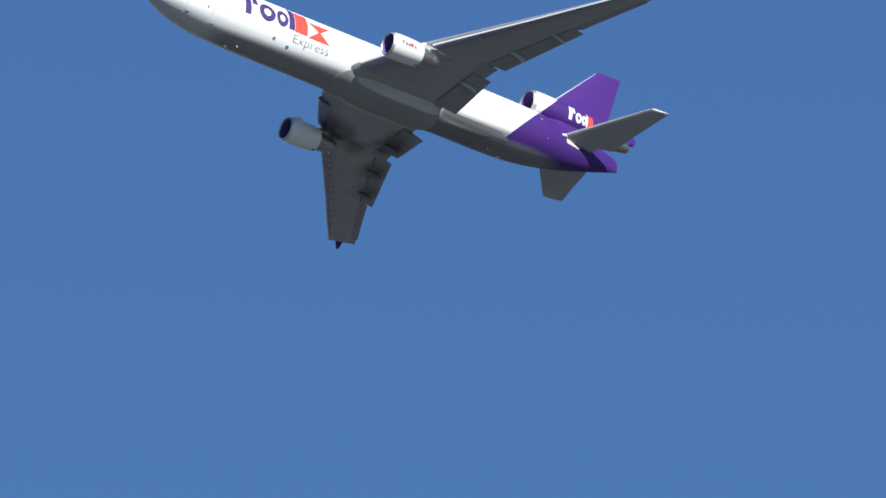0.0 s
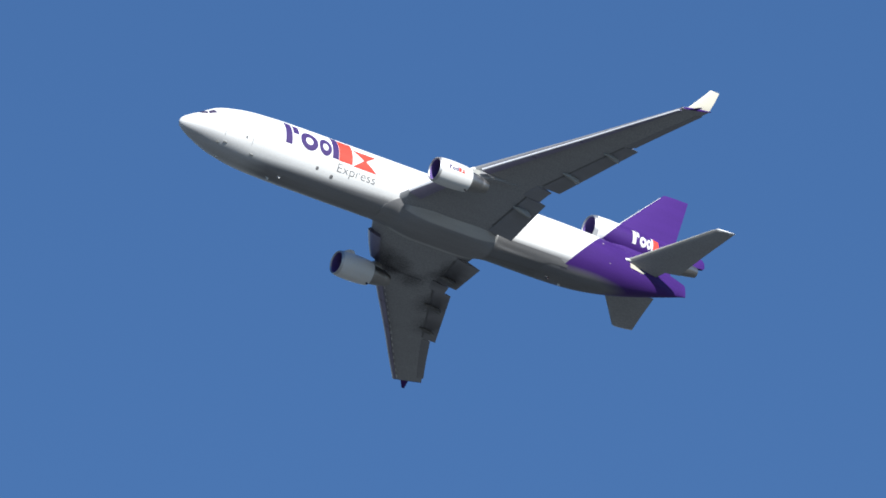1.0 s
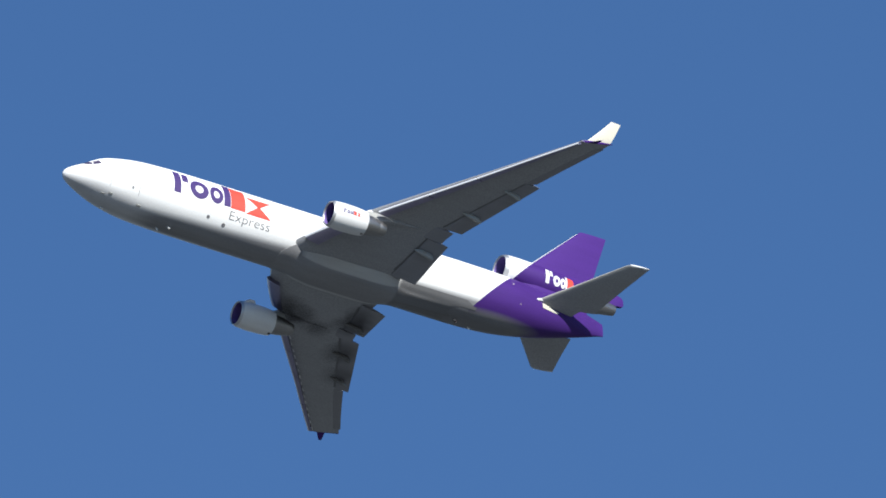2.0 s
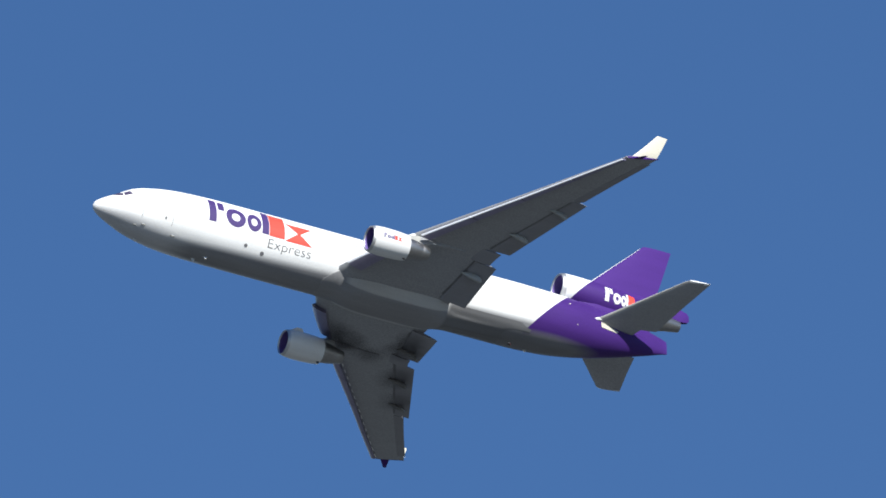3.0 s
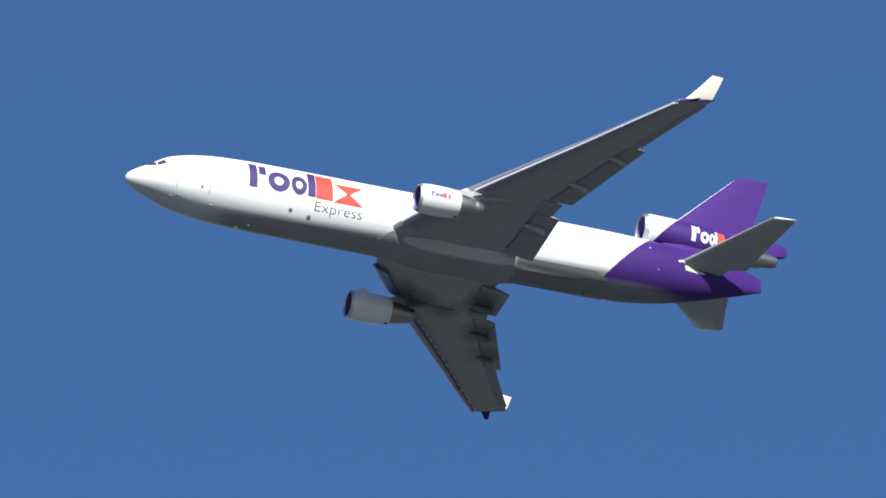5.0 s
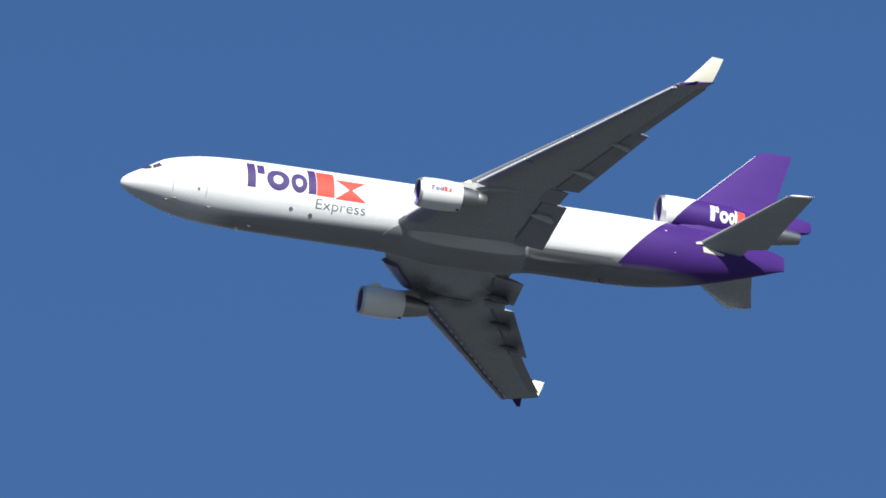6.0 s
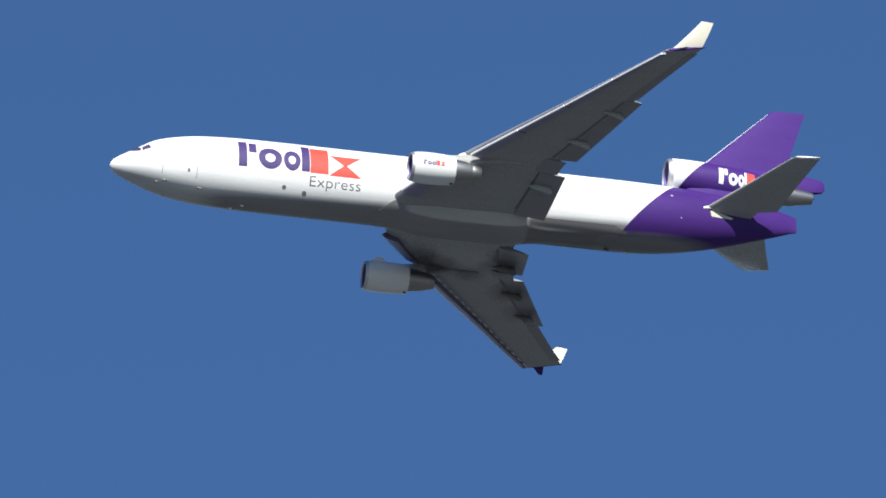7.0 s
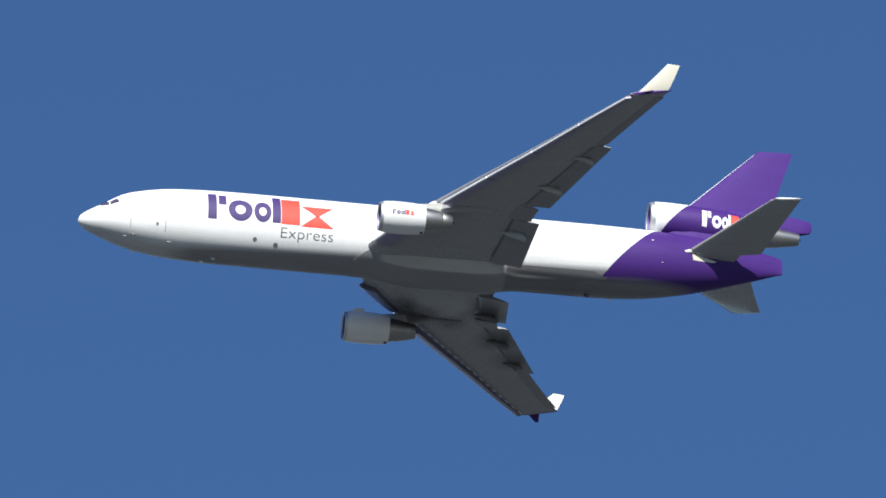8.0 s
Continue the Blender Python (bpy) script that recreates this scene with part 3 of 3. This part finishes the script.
def build_tail_engine():
    z = 4.58
    outer = [(-47.52, 1.26), (-47.50, 1.32), (-47.58, 1.38), (-47.9, 1.46), (-49.0, 1.53), (-50.5, 1.56), (-52.5, 1.55), (-54.5, 1.44), (-56.2, 1.22), (-57.4, 1.02)]
    engine = part("tail_engine", loft(revolve(outer[3:], 0, z, droop=0.06), caps=False), cowl_skin, airplane, "white and purple cowl of the tail engine")
    part("inlet_lip", loft(revolve([(-47.62, 1.19), (-47.57, 1.21), (-47.54, 1.24), (-47.50, 1.31), (-47.58, 1.38), (-47.8, 1.44), (-47.92, 1.465)], 0, z, droop=0.06), caps=False), alu, engine, "polished metal inlet lip")
    part("inlet_duct", loft(revolve([(-47.62, 1.19), (-48.0, 1.14), (-49.5, 1.1), (-52.5, 1.1)], 0, z), caps=False), duct, engine)
    part("fan_backing", loft(revolve([(-52.4, 1.12), (-52.41, 0.02)], 0, z), caps=False), dark, engine)
    zz = z - 0.78
    part("fan_nozzle", loft(revolve([(-56.6, 1.02), (-57.6, 0.92), (-58.5, 0.80)], 0, zz + 0.1, droop=0.04), caps=False), nozzle, engine, "bare metal fan nozzle")
    part("core_nozzle", loft(revolve([(-58.4, 0.76), (-59.2, 0.66), (-60.1, 0.50), (-60.1, 0.46), (-59.3, 0.5)], 0, zz + 0.02), caps=False), nozzle, engine, "heat-tinted exhaust nozzle")
    part("exhaust_plug", loft(revolve([(-58.6, 0.4), (-59.7, 0.28), (-60.3, 0.04)], 0, zz + 0.02, 24)), dark, engine)
    # saddle between the cowl and the hull
    rings = []
    for x, w, top in ((-48.6, 0.25, 3.35), (-49.4, 0.75, 3.7), (-51.0, 1.0, 4.0), (-53.5, 1.0, 4.0), (-55.3, 0.7, 3.9), (-56.4, 0.35, 3.7), (-57.0, 0.1, 3.4)):
        low = 1.9 if x > -56 else 1.6
        rings.append([Vector((x, w * c, (low + top) / 2 + (top - low) / 2 * q)) for c, q in ((1, -1), (0.92, 0), (1, 1), (-1, 1), (-0.92, 0), (-1, -1))])
    part("saddle", loft(rings), purple, engine, "purple fairing under the tail engine")
    # blade over the nozzle, at the fin's foot
    rings = []
    for x, low, top, w in ((-54.0, 4.6, 6.0, 0.5), (-56.5, 4.4, 5.95, 0.52), (-58.5, 4.3, 5.86, 0.42), (-60.3, 4.36, 5.72, 0.26), (-61.0, 4.5, 5.58, 0.14), (-61.22, 4.75, 5.35, 0.05)):
        rings.append([Vector((x, w * c, (low + top) / 2 + (top - low) / 2 * q)) for c, q in ((0.7, -1), (1, -0.6), (1, 0.6), (0.7, 1), (-0.7, 1), (-1, 0.6), (-1, -0.6), (-0.7, -1))])
    part("aft_fairing", loft(rings), purple, engine, "purple fairing over the exhaust")

    def on_cowl(s, arc, lift):
        a = arc / 1.56
        r = curve([(-x, r) for x, r in outer[3:]], s)[0]
        zc = z + 0.06 * (-s + 48.1)
        return Vector((-s, (r + lift) * math.cos(a), zc + (r + lift) * math.sin(a)))
    pale = white
    lo, hi = -0.9, 0.62
    h = hi - lo
    for shapes, mat in (([box2(51.75, lo, 52.15, hi), box2(52.22, lo + 0.55 * h, 52.5, hi)], pale), (ring2(52.98, lo + 0.37 * h, 0.4, 0.37 * h, 0.38), pale),
                        (ring2(53.68, lo + 0.37 * h, 0.27, 0.37 * h, 0.38), pale), ([box2(53.96, lo, 54.15, hi)], pale), ([box2(54.18, lo, 54.85, hi)], logo_red)):
        part("logo_shape", wrap(flat_bmesh(shapes), on_cowl, 0.12, 0.015), mat, engine)


build_tail_engine()


# ---- tail ----
def build_fin():
    side = (0, 1, 0)

    def edges(z):
        s = (z - 6.0) / 6.08
        return Vector((-50.75 - 6.12 * s, 0, z)), Vector((-57.75 - 2.0 * s, 0, z + 0.12 * s))
    zs = (4.7, 6.0, 7.5, 9.0, 10.5, 11.7, 12.03)
    fin = part("fin", loft([foil(*edges(z), 0.10 if z < 12 else 0.07, side, 0, 0.705, camber=0) for z in zs]), purple, airplane, "purple swept tail fin")
    part("rudder", loft([foil(*edges(z), 0.098 if z < 12 else 0.068, side, 0.70, 0.999, camber=0) for z in zs[1:]]), purple, fin, "purple rudder")
    # white paint stands in for the bright sunlit metal edge
    part("leading_edge", loft([foil(edges(z)[0] + Vector((0.03, 0, 0)), edges(z)[1], 0.104, side, 0, 0.02, n=6, camber=0) for z in zs[1:-1]]), white, fin, "leading edge strip in pale paint for bare metal")


build_fin()


def build_stabilizer(side):
    up = (0, 0, 1)
    rows = [((-49.2, 1.0, 0.22), (-56.1, 1.0, 0.55)), ((-50.4, 2.2, 0.42), (-56.5, 2.2, 0.72)), ((-53.3, 5.6, 1.12), (-57.5, 5.6, 1.42)), ((-56.1, 8.9, 1.82), (-58.55, 8.9, 2.08)), ((-56.35, 9.1, 1.9), (-58.6, 9.02, 2.1))]
    th = (0.10, 0.10, 0.095, 0.09, 0.05)
    stab = part("stabilizer", loft(mirrored([foil(a, b, t, up, 0, 0.73, camber=-0.004) for (a, b), t in zip(rows, th)], side)), grey, airplane, "grey painted swept tailplane")
    part("elevator", loft(mirrored([foil(a, b, t * 0.98, up, 0.725, 0.999, camber=-0.004) for (a, b), t in zip(rows[1:4], th[1:4])], side)), grey, stab, "grey elevator")
    part("leading_edge", loft(mirrored([foil(Vector(a) + Vector((0.03, 0, 0)), b, t * 1.03, up, 0, 0.03, n=6, camber=-0.004) for (a, b), t in zip(rows[1:4], th[1:4])], side)), pale_grey, stab, "leading edge strip in pale paint for bare metal")
    # tip cap, its sunlit brightness put in as white paint
    part("tip_cap", loft(mirrored([foil((-56.05, 8.86, 1.82), (-58.56, 8.86, 2.08), 0.10, up, camber=0), foil((-56.45, 9.14, 1.92), (-58.6, 9.1, 2.12), 0.06, up, camber=0)], side)), white, stab, "tip cap painted white for its sunlit edge")

    def plate(s, arc, lift):
        p = hull_point(s, arc, lift)
        return Vector((p.x, p.y * side, p.z))
    # rounded root cuff at the leading edge
    rings = []
    for x, y, z, r in ((-50.0, 2.16, 0.30, 0.03), (-50.15, 2.2, 0.34, 0.13), (-50.5, 2.24, 0.38, 0.17), (-50.9, 2.26, 0.42, 0.15), (-51.3, 2.26, 0.46, 0.05)):
        rings.append([Vector((x, y + r * math.cos(q), z + r * math.sin(q))) for q in (2 * math.pi * k / 12 for k in range(12))])
    part("root_cuff", loft(mirrored(rings, side)), white, stab, "small white cuff at the tailplane's root")
    # bare wear plate where the tailplane swivels on the hull
    bm = flat_bmesh([[(50.75, -0.10), (51.3, -0.12), (52.9, -0.30), (52.6, -0.36), (50.85, -0.30)]])
    part("wear_plate", wrap(bm, plate, 0.05, 0.03), cream, stab, "unpainted metal wear plate")


build_stabilizer(1)
build_stabilizer(-1)


# ---- nose, doors and marks on the hull ----
def hull_patch(name, polygons, mat, label="", step=0.1, lift=0.018, parent=None):
    """Polygons in (station, degrees above the port middle) as a film on the skin."""
    polys = [[(s, radians(a) * 3.01) for s, a in poly] for poly in polygons]
    return part(name, wrap(flat_bmesh(polys), on_hull, step, lift), mat, parent or fuselage, label)



def cockpit_window(corners, label):
    hull_patch("cockpit_window", [corners], glass, label, 0.08, 0.02)


# the band of cockpit panes, port and starboard
for flip in (1, -1):
    for quad in ([(1.56, 53), (1.82, 31), (2.32, 20), (2.38, 39)], [(2.47, 38), (2.43, 19), (3.14, 18), (3.0, 38)], [(1.38, 80), (1.58, 54), (2.28, 41), (2.18, 70)]):
        pts = [(s, a if flip > 0 else 180 - a) for s, a in quad]
        cockpit_window(pts, "dark cockpit pane")


# plain shapes in the colours of the name on the hull
hull_patch("logo_shape", [box2(10.32, -18, 11.05, 33)], logo_purple, "purple painted bar")
hull_patch("logo_shape", [box2(11.2, 8, 11.85, 30)], logo_purple, "purple painted square")
for cx, rx, cy, ry in ((13.0, 1.0, 1.5, 19.5), (14.85, 0.72, 1.5, 18.5)):
    hull_patch("logo_shape", ring2(cx, cy, rx, ry, 0.42), logo_purple, "purple painted ring")
hull_patch("logo_shape", [box2(15.66, -16, 16.36, 37)], logo_purple, "purple painted bar")
hull_patch("logo_shape", [box2(16.4, -17, 17.95, 34)], logo_red, "orange-red painted block")
hull_patch("logo_shape", [[(18.0, 19), (20.75, 19), (19.375, -1.5)], [(18.0, -18.5), (19.375, 2.5), (20.75, -18.5)]], logo_red, "two orange-red painted triangles")


def lettering():
    """The word under the shapes, in thin dark letters."""
    data = bpy.data.curves.new("lettering", "FONT")
    data.body, data.size, data.align_x = "Express", 1.0, "LEFT"
    data.resolution_u, data.offset = 6, -0.015
    ob = new("lettering_flat", data)
    bpy.context.view_layer.update()
    flat = ob.evaluated_get(bpy.context.evaluated_depsgraph_get()).to_mesh()
    bm = bmesh.new()
    bm.from_mesh(flat)
    bpy.data.objects.remove(ob)
    x0, x1 = min(v.co.x for v in bm.verts), max(v.co.x for v in bm.verts)
    top = max(v.co.y for v in bm.verts)
    for v in bm.verts:
        v.co = Vector((16.42 + (v.co.x - x0) / (x1 - x0) * 4.32, radians(-38.2) * 3.01 + v.co.y / top * 0.84, 0))
    part("lettering", wrap(bm, on_hull, 0.1, 0.018), ink, fuselage, "dark thin lettering")


lettering()


# outflow ports, door seams, vents and aerials
for s, a, r in ((14.32, -44.3, 0.17), (16.07, -50.9, 0.19)):
    hull_patch("outflow_port", [ellipse(s, a, r, math.degrees(r / 3.01))], seam, "dark round port")
for s, a, r in ((25.25, 9.3, 0.09),):
    hull_patch("static_port", [ellipse(s, a, r, math.degrees(r / 3.01))], seam, "small dark port")
for s, a, r in ((47.37, 16, 0.07), (48.2, -25, 0.04)):
    hull_patch("hull_light", [ellipse(s, a, r * 1.4, math.degrees(r / 3.01))], cream, "small flush light")
for s in (4.07, 6.9):
    hull_patch("door_seam", [box2(s, -46, s + 0.035, -26)], seam)
hull_patch("door_handle", [box2(6.15, -36, 6.32, -31)], seam, "recessed door handle")
for s, a in ((4.4, -60), (3.75, -68), (7.3, -64)):
    p, q = hull_point(s, radians(a)), hull_point(s, radians(a), 0.06)
    d = (q - p)
    part("air_scoop", thin_blade([p - d * 0.3 + Vector((0.24, 0, 0)), q + Vector((0.05, 0, 0)), q - Vector((0.2, 0, 0)), p - d * 0.3 - Vector((0.26, 0, 0))], 0.06, Vector((0, -d.z, d.y)).normalized(), 0.015), pale_grey, fuselage, "small air scoop")
for s, a, h in ((4.6, -112, 0.22), (10.3, -102, 0.26), (11.15, -88, 0.2), (44.3, -109, 0.2)):
    p, q = hull_point(s, radians(a)), hull_point(s, radians(a), h)
    n = Vector((0, -(q - p).z, (q - p).y)).normalized()
    part("blade_aerial", thin_blade([p + Vector((0.17, 0, 0)), q + Vector((0.0, 0, 0)), q - Vector((0.13, 0, 0)), p - Vector((0.19, 0, 0))], 0.025, n), white, fuselage, "white blade aerial")



def build_beacon():
    """A turning hooded lamp under the rear hull."""
    hood = [(0.0, 0.10), (0.32, 0.15), (0.33, 0.135), (0.02, 0.085)]
    rings = [[Vector((r * math.cos(q), x, r * math.sin(q))) for q in (2 * math.pi * k / 20 for k in range(20))] for x, r in hood]
    turning = part("beacon", loft(rings), dark, airplane, "turning hooded red beacon")
    disc = [[Vector((r * math.cos(q), 0.06, r * math.sin(q))) for q in (2 * math.pi * k / 20 for k in range(20))] for r in (0.098, 0.002)]
    part("beacon_lamp", loft(disc, caps=False), lamp_red, turning, "glowing red lamp")
    return turning


BEACON = Vector((-42.15, -0.15, -3.22))
beacon = build_beacon()


def beacon_at(t):
    return Matrix.Translation(BEACON) @ pose(0, 0, 0, 0, 0, 360 * (t - 0.8) - 14) @ pose(0, 0, 0, -33, 0, 0)


def motions():
    walk(airplane, [(t, airplane_at(t)) for t in STEPS])
    walk(beacon, [(t, beacon_at(t)) for t in STEPS])


motions()
